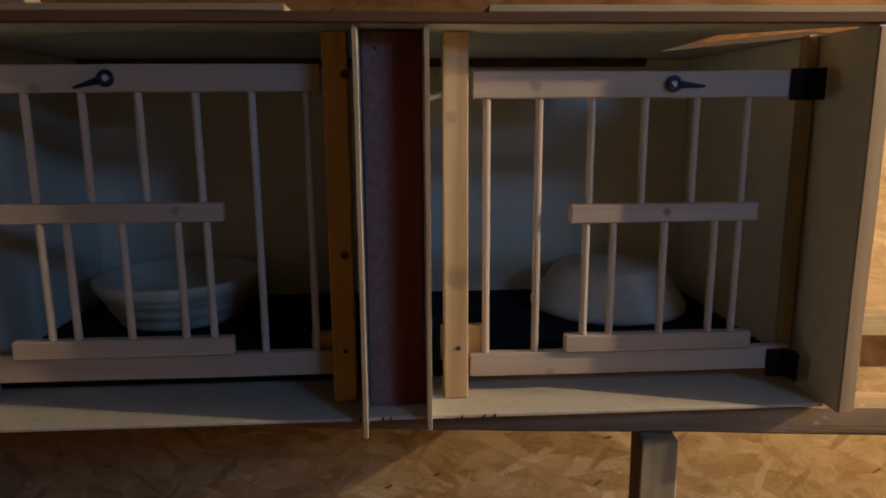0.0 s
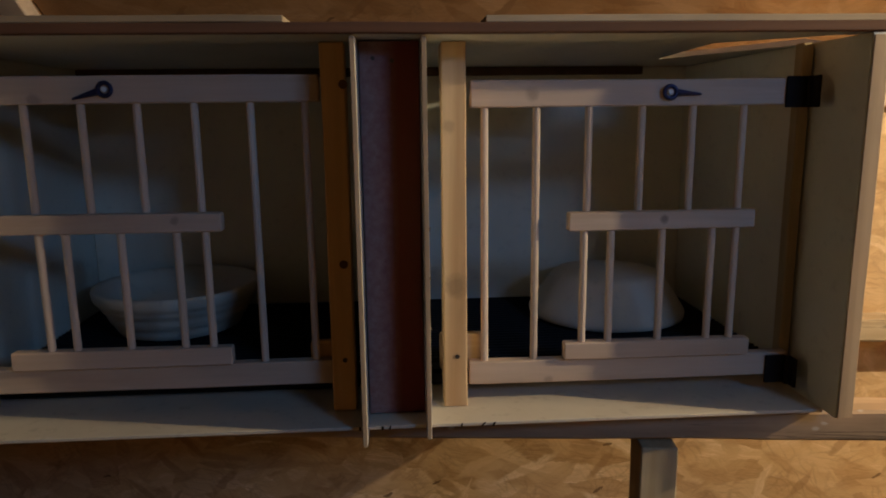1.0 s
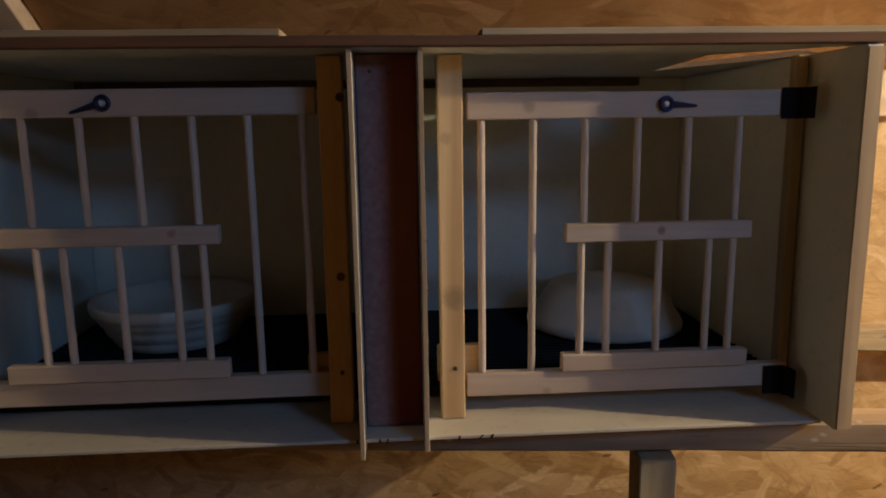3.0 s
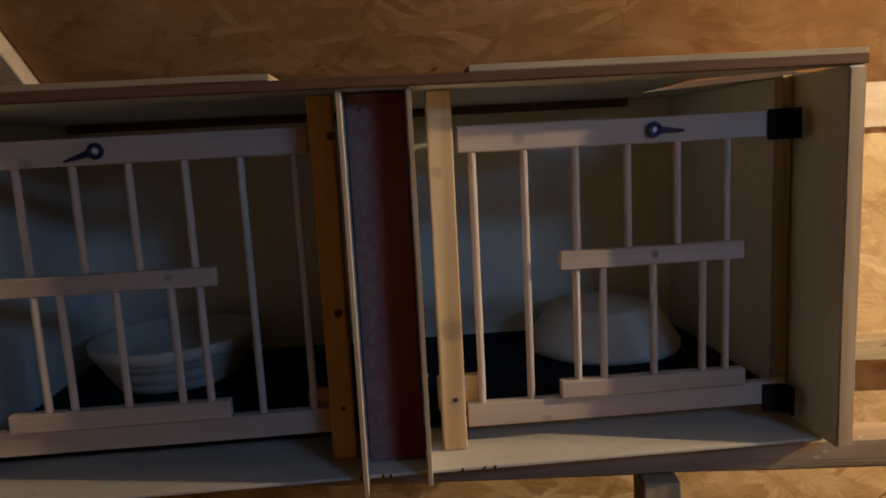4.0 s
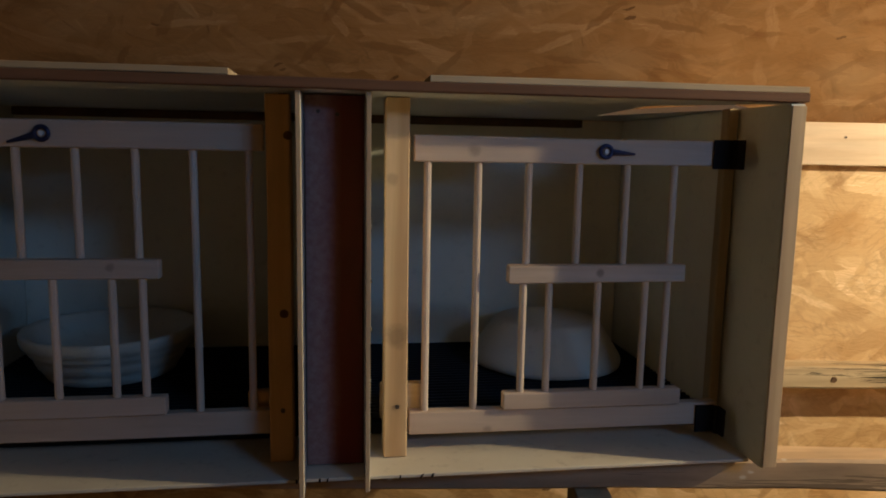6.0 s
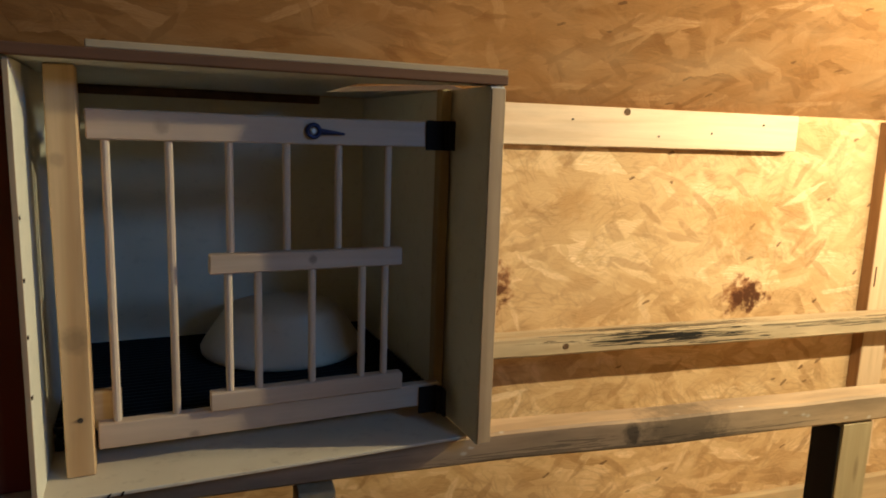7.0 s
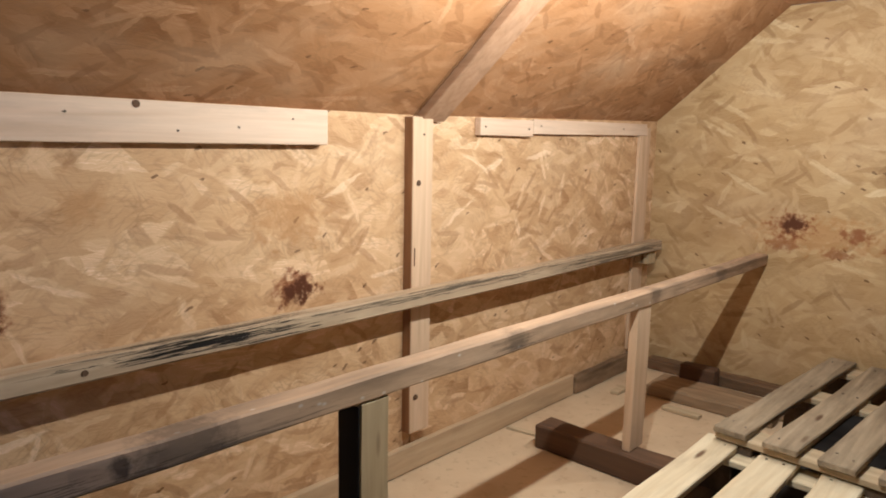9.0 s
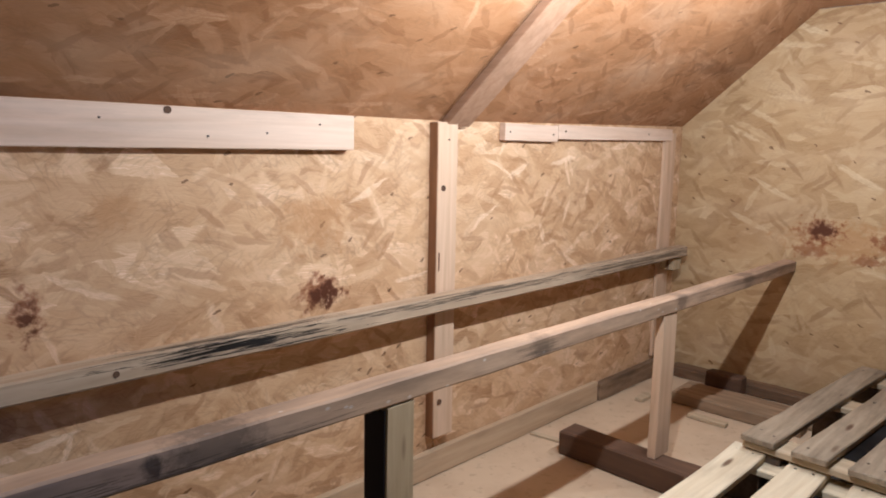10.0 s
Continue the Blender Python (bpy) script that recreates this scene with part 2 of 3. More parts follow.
GATE_X = wood("gate_wood_along_x", (0.64, 0.50, 0.39), (0.56, 0.41, 0.30), "x", 0.5, grime=0.02, knots=False, blots=[((0.332, 0.838, 0.812), 0.008, 0.55), ((0.163, 0.846, 0.966), 0.012, 0.35), ((0.19, 0.846, 0.602), 0.009, 0.3), ((-0.27, 0.838, 0.822), 0.008, 0.35), ((-0.42, 0.846, 0.965), 0.012, 0.3)])
GATE_Z = wood("gate_wood_along_z", (0.70, 0.56, 0.44), (0.62, 0.47, 0.35), "z", 0.45, grime=0.0, knots=False)
# brighter, more orange wood: the warm light on it is in the colour
WARM_POST_Z = wood("warm_lit_post", (0.88, 0.55, 0.24), (0.76, 0.44, 0.17), "z", 0.5, grime=0.0)
OLD_A = wood("weathered_perch_back", (0.55, 0.43, 0.29), (0.38, 0.28, 0.175), "x", 0.8, grime=0.12, dark_streaks=[((0.84, 1.23, 0.522), (1.30, 1.29, 0.568), 1.0), ((0.80, 1.25, 0.558), (1.34, 1.30, 0.568), 0.8), ((1.3, 1.25, 0.54), (2.4, 1.275, 0.568), 0.7), ((2.4, 1.23, 0.50), (3.25, 1.33, 0.58), 0.6)])
# streaks from x 0.30 to 1.00 also carry the shade under the nest box
OLD_B = wood("weathered_perch_front", (0.56, 0.39, 0.25), (0.38, 0.26, 0.165), "x", 0.75, grime=0.3, dark_streaks=[((1.46, 0.83, 0.505), (1.66, 0.87, 0.55), 0.35), ((0.30, 0.82, 0.49), (1.00, 0.88, 0.540), 0.5), ((0.9, 0.83, 0.50), (1.9, 0.86, 0.530), 0.15), ((2.3, 0.83, 0.50), (3.25, 0.90, 0.57), 0.35)], specks=True, blots=[((0.711, 0.845, 0.541), 0.024, 0.8), ((1.57, 0.845, 0.530), 0.06, 0.45), ((0.80, 0.845, 0.525), 0.11, 0.55), ((2.25, 0.845, 0.54), 0.05, 0.5), ((2.75, 0.845, 0.54), 0.07, 0.45)])
OLD_Z = wood("weathered_post", (0.56, 0.44, 0.27), (0.42, 0.32, 0.18), "z", 0.75, grime=0.12)
DARK_Y = wood("dark_foot_beam", (0.14, 0.078, 0.042), (0.09, 0.05, 0.03), "y", 0.8, grime=0.2)
PALLET_X = wood("pallet_slat_wood", (0.80, 0.70, 0.50), (0.66, 0.54, 0.35), "x", 0.7, grime=0.14, grime_color=(0.20, 0.14, 0.08))
PALLET_OLD = wood("grey_pallet_slat_wood", (0.46, 0.37, 0.255), (0.29, 0.225, 0.145), "x", 0.8, grime=0.42, grime_color=(0.075, 0.055, 0.035))
# grimy wood; the darkness between the slats is put into its base colour
PALLET_DARK = wood("dark_pallet_underside", (0.16, 0.115, 0.075), (0.09, 0.062, 0.04), "x", 0.85, grime=0.4)
SEAM_Z = wood("pale_pine_along_z", (0.70, 0.51, 0.34), (0.58, 0.40, 0.25), "z", grime=0.0)
GRIMY_Y = wood("grimy_floor_timber", (0.24, 0.15, 0.08), (0.13, 0.075, 0.04), "y", 0.85, grime=0.4, grime_color=(0.04, 0.024, 0.014))
DARK_END_X = wood("dark_end_board", (0.38, 0.26, 0.15), (0.22, 0.14, 0.08), "x", 0.85, grime=0.5, grime_color=(0.04, 0.024, 0.014))
SHADED_Z = wood("shaded_side_brown", (0.36, 0.19, 0.085), (0.27, 0.13, 0.055), "z", 0.7, grime=0.05, knots=False)
TIMBER_Y = wood("worn_floor_timber", (0.40, 0.28, 0.165), (0.27, 0.18, 0.10), "y", 0.8, grime=0.3, grime_color=(0.07, 0.042, 0.025))
GAP_DARK = paint("gap_dark", (0.030, 0.025, 0.024), 0.9, 0.3, (0.08, 0.06, 0.045), grain=140.0)
PALLET_PALE_Y = wood("pale_pallet_deck_wood", (0.78, 0.68, 0.48), (0.62, 0.51, 0.33), "y", 0.75, grime=0.1, grime_color=(0.20, 0.14, 0.08))
PALLET_Y = wood("pallet_deck_wood", (0.55, 0.44, 0.29), (0.42, 0.32, 0.19), "y", 0.75, grime=0.12)
MELAMINE = paint("cream_melamine", (0.70, 0.68, 0.58), 0.42, 0.22)
SHELF = paint("shelf_board", (0.61, 0.53, 0.42), 0.5, 0.35, (0.32, 0.21, 0.12))
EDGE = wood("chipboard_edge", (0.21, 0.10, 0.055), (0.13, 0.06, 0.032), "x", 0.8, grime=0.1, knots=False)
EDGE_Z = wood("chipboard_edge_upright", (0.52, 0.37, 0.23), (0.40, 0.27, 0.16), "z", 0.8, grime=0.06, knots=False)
DIVIDER = paint("divider_board", (0.56, 0.51, 0.44), 0.5, 0.3)
# dark red that turns grey-pink and rougher towards its low-x edge
red_nodes = Nodes("dark_red_panel")
red_co = red_nodes.add("ShaderNodeTexCoord").outputs["Object"]
red_x = red_nodes.math("ADD", red_nodes.add("ShaderNodeSeparateXYZ", {0: red_co}).outputs[0], red_nodes.math("MULTIPLY", red_nodes.math("SUBTRACT", red_nodes.noise(red_nodes.scaled(red_co, (20, 20, 5)), 1.0, 4), 0.5), 0.02))
greyish = red_nodes.ramp(red_nodes.math("MULTIPLY", red_nodes.math("ADD", red_x, 0.045), 14.0), [(0.25, 1.0), (0.62, 0.0)])
grainy = red_nodes.noise(red_co, 130.0, 4, 0.65)
red_color = red_nodes.mix(red_nodes.math("MULTIPLY", greyish, red_nodes.ramp(grainy, [(0.25, 0.45), (0.7, 0.95)])), (0.13, 0.009, 0.007), (0.30, 0.19, 0.17))
RED = red_nodes.end(red_color, red_nodes.ramp(greyish, [(0.0, 0.32), (1.0, 0.7)]), grainy, 0.1, 0.0006)
PLASTER = paint("plaster_bowl", (0.66, 0.60, 0.50), 0.75, 0.3, (0.42, 0.34, 0.24))
BLACK = paint("black_iron", (0.014, 0.010, 0.009), 0.7, 0.3, (0.05, 0.022, 0.012), gloss=0.12)
BLUED = paint("blued_steel", (0.035, 0.04, 0.10), 0.35, 0.1, (0.02, 0.02, 0.03), 0.0, 0.6)
PLASTIC = paint("black_plastic", (0.008, 0.008, 0.010), 0.5, 0.2, (0.02, 0.02, 0.02), gloss=0.2)
STEEL = paint("nail_steel", (0.10, 0.08, 0.07), 0.5, 0.4, (0.08, 0.04, 0.02), 0, 0.8)
CHROME = paint("bright_pin_steel", (0.75, 0.74, 0.72), 0.18, 0.05, metal=1.0)
WHITE = paint("window_white", (0.75, 0.76, 0.76), 0.45, 0.1)
glass = Nodes("window_glass")
glass.bsdf.inputs["Transmission Weight"].default_value = 1.0
GLASS = glass.end((0.95, 0.97, 1.0), 0.03)


# ---- builders ----
def mesh_of(bm, name, material, smooth=False):
    bmesh.ops.recalc_face_normals(bm, faces=bm.faces)
    me = bpy.data.meshes.new(name)
    bm.to_mesh(me)
    bm.free()
    me.materials.append(material)
    if smooth:
        for p in me.polygons:
            p.use_smooth = True
    return me


def part(name, bm, material, parent=None, label="", smooth=False):
    ob = new(name, mesh_of(bm, name, material, smooth))
    if parent is not None:
        ob.parent = parent
    return tagged(ob, label)


def thing(name, label, category, group="", kind="", at=None):
    ob = new(name)
    if at is not None:
        ob.matrix_world = at
    return tagged(ob, label, category, group, kind)


def box(lo, hi, bevel=0.0015, segs=1, bend=None, warp=0.0, seed=0):
    """A sawn board: bevelled, cut along its length and a little crooked."""
    bm = bmesh.new()
    bmesh.ops.create_cube(bm, size=1)
    lo, hi = Vector(lo), Vector(hi)
    for v in bm.verts:
        v.co = Vector([(a + b) / 2 + c * (b - a) for a, b, c in zip(lo, hi, v.co)])
    bmesh.ops.bevel(bm, geom=bm.edges[:], offset=bevel, segments=1, affect="EDGES", clamp_overlap=True)
    size = hi - lo
    axis = max(range(3), key=lambda i: size[i])
    if segs > 1:
        for i in range(1, segs):
            at = lo.copy()
            at[axis] += size[axis] * i / segs
            normal = Vector((0, 0, 0))
            normal[axis] = 1
            bmesh.ops.bisect_plane(bm, geom=bm.verts[:] + bm.edges[:] + bm.faces[:], plane_co=at, plane_no=normal)
    for v in bm.verts:
        if bend:
            v.co += Vector(bend(v.co))
        if warp:
            p = Vector([v.co[i] * (7 if i == axis else 25) for i in range(3)]) + Vector((seed * 3.1, seed * 1.7, seed))
            w = noise.noise_vector(p) * warp
            w[axis] *= 0.3
            v.co += w
    return bm


def join(bms):
    out = bmesh.new()
    for b in bms:
        me = bpy.data.meshes.new("tmp")
        b.to_mesh(me)
        b.free()
        out.from_mesh(me)
        bpy.data.meshes.remove(me)
    return out


def sheet(quads, thick, back):
    """Sheets of board with UV in metres: each quad is four corners and the UV of the first two and last two; back is the way its thickness goes."""
    bm = bmesh.new()
    layer = bm.loops.layers.uv.new("UVMap")
    for corners, uvs in quads:
        front = [bm.verts.new(c) for c in corners]
        rear = [bm.verts.new(Vector(c) + Vector(back) * thick) for c in corners]
        n = len(corners)
        faces = [(front, uvs), (rear[::-1], uvs[::-1])]
        for i in range(n):
            j = (i + 1) % n
            faces.append(([front[j], front[i], rear[i], rear[j]], [uvs[j], uvs[i], uvs[i], uvs[j]]))
        for vs, uv in faces:
            f = bm.faces.new(vs)
            for loop, c in zip(f.loops, uv):
                loop[layer].uv = c
    return bm


def lathe(profile, segs=40, wobble=0.0):
    bm = bmesh.new()
    rings = []
    for r, z in profile:
        ring = []
        for i in range(segs):
            a = 2 * math.pi * i / segs
            k = r * (1 + wobble * noise.noise(Vector((math.cos(a) * 1.5, math.sin(a) * 1.5, z * 20))))
            ring.append(bm.verts.new((k * math.cos(a), k * math.sin(a), z)))
        rings.append(ring)
    for a, b in zip(rings, rings[1:]):
        for i in range(segs):
            bm.faces.new((a[i], a[(i + 1) % segs], b[(i + 1) % segs], b[i]))
    bm.faces.new(rings[0])
    bm.faces.new(rings[-1])
    return bm


def rod(p, q, r, segs=10):
    p, q = Vector(p), Vector(q)
    bm = bmesh.new()
    bmesh.ops.create_cone(bm, cap_ends=True, segments=segs, radius1=r, radius2=r, depth=(q - p).length)
    m = Matrix.Translation((p + q) / 2) @ (q - p).to_track_quat("Z", "Y").to_matrix().to_4x4()
    bmesh.ops.transform(bm, matrix=m, verts=bm.verts)
    return bm


def nails(parent, spots, way="y", r=0.0028):
    for (x, y, z) in spots:
        d = {"y": (0, 0.004, 0), "x": (0.004, 0, 0), "z": (0, 0, 0.004)}[way]
        part("nail", rod((x - d[0] * 0.3, y - d[1] * 0.3, z - d[2] * 0.3), (x + d[0], y + d[1], z + d[2]), r, 8), STEEL, parent)


# ---- the room ----
def eave(x):
    return EAVE if x <= 1.74 else EAVE + (EAST_EAVE - EAVE) * (x - 1.74) / (E - 1.74)


T = 0.018
floor = thing("floor", "pale strand board floor, dusty and worn, darkened out of sight to cut bounce", "floor", kind="structure")
for x0, x1, y0, y1, mat in ((0.92, E, 0.52, W, FLOORING), (0.92, E, SOUTH, 0.518, UNSEEN_DARK), (WEST, 0.918, SOUTH, W, UNSEEN_DARK)):
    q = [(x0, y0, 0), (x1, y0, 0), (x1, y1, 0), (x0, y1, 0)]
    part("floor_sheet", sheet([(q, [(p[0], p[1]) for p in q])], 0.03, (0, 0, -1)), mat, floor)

wall_north = thing("wall_north", "low knee wall of golden strand board with brown stains", "wall", kind="structure")
for a, b in ((WEST, -0.76), (-0.76, 1.742), (1.746, E)):
    q = [(a, W, 0), (b, W, 0), (b, W, eave(b) + 0.02), (a, W, eave(a) + 0.02)]
    part("osb_panel", sheet([(q, [(p[0], p[2]) for p in q])], T, (0, 1, 0)), OSB, wall_north)
part("backing", box((WEST - 0.03, W + T + 0.002, 0), (E + 0.05, W + 0.05, 1.12), 0.001), PINE_X, wall_north)

wall_east = thing("wall_east", "gable wall of strand board with brown stains", "wall", kind="structure")
q = [(E, SOUTH, 0), (E, W, 0), (E, W, EAST_EAVE), (E, W - (FLAT - EAST_EAVE) / SLOPE, FLAT), (E, SOUTH + 0.54, FLAT), (E, SOUTH, EAVE)]
part("osb_panel", sheet([(q, [(p[1], p[2]) for p in q])], T, (1, 0, 0)), OSB_EAST, wall_east)
wall_west = thing("wall_west", "unseen gable wall, dark to cut bounced light", "wall", kind="structure")
q = [(WEST, SOUTH, 0), (WEST, W, 0), (WEST, W, EAVE), (WEST, W - (FLAT - EAVE) / SLOPE, FLAT), (WEST, SOUTH + 0.54, FLAT), (WEST, SOUTH, EAVE)]
part("osb_panel", sheet([(q, [(p[1] + 5, p[2]) for p in q])], T, (-1, 0, 0)), UNSEEN_DARK, wall_west)
wall_south = thing("wall_south", "unseen low knee wall, strand board to bounce light and dark to cut it", "wall", kind="structure")
# strand board half returns light to the nest box, dark half absorbs it
for x0, x1, mat in ((WEST, 0.6, OSB_EAST), (0.602, E, UNSEEN_DARK)):
    q = [(x0, SOUTH, 0), (x1, SOUTH, 0), (x1, SOUTH, EAVE), (x0, SOUTH, EAVE)]
    part("osb_panel", sheet([(q, [(p[0] + 9, p[2]) for p in q])], T, (0, -1, 0)), mat, wall_south)


def slope_quad(a, b):
    """One sheet of the north slope between two places along the wall."""
    k = math.hypot(1, SLOPE)
    ya, yb = W - (FLAT - eave(a)) / SLOPE, W - (FLAT - eave(b)) / SLOPE
    return ([(a, W, eave(a)), (b, W, eave(b)), (b, yb, FLAT), (a, ya, FLAT)], [(a, 0), (b, 0), (b, (W - yb) * k), (a, (W - ya) * k)])


SKY_X0, SKY_X1, SKY_Y0, SKY_Y1 = 1.01, 1.39, -0.79, -0.45
north_flat, south_flat = W - (FLAT - EAVE) / SLOPE + 0.06, SOUTH + 0.53
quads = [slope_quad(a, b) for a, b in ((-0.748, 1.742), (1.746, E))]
flat_quads = []
for x0, x1, y0, y1, to in ((WEST, SKY_X0, south_flat, north_flat, flat_quads), (SKY_X1, 2.6, south_flat, north_flat, flat_quads), (SKY_X0, SKY_X1, south_flat, SKY_Y0, flat_quads), (SKY_X0, SKY_X1, SKY_Y1, north_flat, flat_quads), (2.604, E, south_flat, north_flat, quads)):
    to.append(([(x0, y1, FLAT + 0.001), (x1, y1, FLAT + 0.001), (x1, y0, FLAT + 0.001), (x0, y0, FLAT + 0.001)], [(x0, y1 + 3), (x1, y1 + 3), (x1, y0 + 3), (x0, y0 + 3)]))
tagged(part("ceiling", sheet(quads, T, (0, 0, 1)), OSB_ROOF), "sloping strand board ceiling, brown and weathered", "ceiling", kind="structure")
tagged(part("ceiling_flat", sheet(flat_quads, T, (0, 0, 1)), UNSEEN_DARK), "unseen flat ceiling, dark to deepen the shadows below", "ceiling", kind="structure")
tagged(part("ceiling_west", sheet([slope_quad(WEST, -0.752)], T, (0, 0, 1)), OSB), "sloping ceiling of paler strand board", "ceiling", kind="structure")
s_quad = [(WEST, SOUTH, EAVE), (E, SOUTH, EAVE), (E, SOUTH + 0.54, FLAT), (WEST, SOUTH + 0.54, FLAT)]
tagged(part("ceiling_south", sheet([(s_quad, [(WEST, 5), (E, 5), (E, 5.7), (WEST, 5.7)])], T, (0, 0, 1)), UNSEEN_DARK), "unseen sloping ceiling, dark to cut bounced light", "ceiling", kind="structure")

window_1 = thing("window_1", "small roof light in the flat ceiling", "window", kind="structure")
SKY_Z = FLAT + T
for lo, hi in (((SKY_X0 - 0.03, SKY_Y0 - 0.03), (SKY_X1 + 0.03, SKY_Y0)), ((SKY_X0 - 0.03, SKY_Y1), (SKY_X1 + 0.03, SKY_Y1 + 0.03)), ((SKY_X0 - 0.03, SKY_Y0 + 0.001), (SKY_X0, SKY_Y1 - 0.001)), ((SKY_X1, SKY_Y0 + 0.001), (SKY_X1 + 0.03, SKY_Y1 - 0.001))):
    part("window_frame", box((*lo, SKY_Z + 0.002), (*hi, SKY_Z + 0.05), 0.003), WHITE, window_1)
pane = part("pane", box((SKY_X0 - 0.02, SKY_Y0 - 0.02, SKY_Z + 0.051), (SKY_X1 + 0.02, SKY_Y1 + 0.02, SKY_Z + 0.055), 0.0005), GLASS, window_1)
pane.visible_shadow = False

# battens and boards fixed to wall and slope
upright = thing("wall_batten", "pale pine batten nailed over the wall seam", "batten", kind="structure")
part("batten", box((1.712, W - 0.031, 0.125), (1.792, W - 0.001, EAVE - 0.004), 0.002, 8, warp=0.002, seed=3), SEAM_Z, upright)
# dark brown strip that holds the shade of the batten's left side
part("edge", box((1.7088, W - 0.0305, 0.126), (1.7118, W - 0.001, EAVE - 0.006), 0.0006, 8, warp=0.001, seed=3), SHADED_Z, upright, "dark strip standing in for the shaded side of the batten")
nails(upright, [(1.754, W - 0.0315, 0.985)])
for z in (0.852, 0.233):
    part("knot", rod((1.734, W - 0.0335, z), (1.734, W - 0.027, z), 0.008, 12), DARK_Y, upright, "dark brown knot")
part("split", box((1.7205, W - 0.0335, 0.620), (1.7235, W - 0.029, 0.672), 0.0008), EDGE, upright, "dark split in the wood")


def slope_batten(x0, x1, thick, seed, material, label):
    t = thing("ceiling_batten", label, "batten", kind="structure")
    k = math.hypot(1, SLOPE)
    length = (FLAT - EAVE) / SLOPE * k
    bm = box((x0, 0.004, -thick), (x1, length - 0.02, -0.001), 0.002, 6, warp=0.0015, seed=seed)
    for v in bm.verts:
        y, z = v.co.y, v.co.z
        v.co = Vector((v.co.x, W - y / k - (-z) * SLOPE / k, eave(v.co.x) + y * SLOPE / k - (-z) / k))
    part("batten", bm, material, t)
    return t


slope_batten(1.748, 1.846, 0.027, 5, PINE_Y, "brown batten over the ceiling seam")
slope_batten(-0.797, -0.752, 0.034, 7, PALE_X, "pale batten over the ceiling seam")

eave_board = thing("eave_board", "pale planed pine board nailed under the eave", "board", kind="structure")
part("board", box((0.30, W - 0.031, 0.953), (1.422, W - 0.001, EAVE - 0.002), 0.0015, 10, warp=0.001, seed=2), PALE_X, eave_board)
nails(eave_board, [(0.639, W - 0.0315, 1.002), (0.661, W - 0.0315, 1.003), (0.834, W - 0.0315, 1.007), (1.044, W - 0.0315, 0.978), (1.181, W - 0.0315, 0.988), (1.321, W - 0.0315, 1.011)], r=0.0024)
part("knot", rod((0.962, W - 0.0325, 1.027), (0.962, W - 0.028, 1.027), 0.0075, 12), DARK_Y, eave_board, "dark brown knot")
short = thing("eave_block", "short pale pine block under the eave", "board", kind="structure")
part("board", box((2.006, W - 0.024, 0.988), (2.282, W - 0.001, 1.041), 0.0015, 4, warp=0.001, seed=4), PALE_X, short)
nails(short, [(2.03, W - 0.025, 1.015), (2.255, W - 0.025, 1.012)])
strip = thing("eave_strip", "narrow pale pine strip under the eave", "board", kind="structure")
part("board", box((2.288, W - 0.021, 0.997), (3.105, W - 0.001, 1.045), 0.0015, 6, bend=lambda c: (0, 0, 0.012 * (c.x - 2.288)), warp=0.001, seed=6), PALE_X, strip)
nails(strip, [(2.33, W - 0.022, 1.025), (2.9, W - 0.022, 1.03)])
corner = thing("corner_batten", "pale batten in the wall corner", "batten", kind="structure")
part("batten", box((3.06, W - 0.014, 0.09), (3.155, W - 0.001, EAST_EAVE - 0.03), 0.0015, 6, warp=0.001, seed=9), SEAM_Z, corner)
skirt = thing("baseboard", "pale board along the foot of the wall", "baseboard", kind="structure")
part("board", box((WEST + 0.01, W - 0.022, 0.002), (2.62, W - 0.001, 0.082), 0.003, 20, warp=0.003, seed=11), SKIRT, skirt)
part("board", box((2.63, W - 0.030, 0.002), (3.22, W - 0.001, 0.072), 0.003, 8, warp=0.005, seed=12), DARK_END_X, skirt, "dark end of the board")


# ---- perches ----
perch = thing("perch_rail", "weathered timber perch rail with blackened streaks along the wall", "perch", "perch rails")
part("rail", box((WEST + 0.02, 1.260, 0.518), (3.172, 1.308, 0.562), 0.004, 40, bend=lambda c: (0, 0, 0.003 * math.sin(c.x * 2.1) + 0.003 * max(0, c.x - 1.2)), warp=0.003, seed=21), OLD_A, perch)
part("bracket", box((3.08, 1.275, 0.470), (3.150, 1.3355, 0.519), 0.002, 4), OLD_Z, perch)
part("knot", rod((0.820, 1.2585, 0.540), (0.820, 1.264, 0.540), 0.006, 10), DARK_Y, perch, "dark knot")
perch2 = thing("perch_rail", "worn timber perch rail on square posts", "perch", "perch rails")
part("rail", box((WEST + 0.02, 0.845, 0.511), (E - 0.004, 0.893, 0.555), 0.004, 44, bend=lambda c: (0, 0.012 * min(1.0, max(0.0, (0.78 - c.x) / 0.3)), 0.0075 if c.x < 0.6 else max(-0.002, 0.0075 - 0.006 * (c.x - 0.6))), warp=0.003, seed=22), OLD_B, perch2)
for (x0, x1, mat) in ((0.223, 0.272, OLD_Z), (1.118, 1.186, OLD_Z)):
    part("post", box((x0, 0.847, 0.0), (x1, 0.905, 0.513), 0.002, 5, warp=0.0015, seed=x0), mat, perch2)
part("tar_strip", box((1.1145, 0.849, 0.002), (1.1172, 0.904, 0.508), 0.0004), BLACK_SIDE, perch2, "black strip on the side of the post")
part("post", box((2.150, 0.848, 0.080), (2.232, 0.874, 0.512), 0.002, 5, warp=0.0015, seed=5), SEAM_Z, perch2, "pale pine post")

foot = thing("foot_beam", "dark old beam lying on the floor under the post", "beam", "foot beams")
part("beam", box((2.125, 0.70, 0.001), (2.215, 1.165, 0.080), 0.005, 8, warp=0.004, seed=31), DARK_Y, foot)
foot2 = thing("foot_beam", "old brown beam lying on the floor by the gable", "beam", "foot beams")
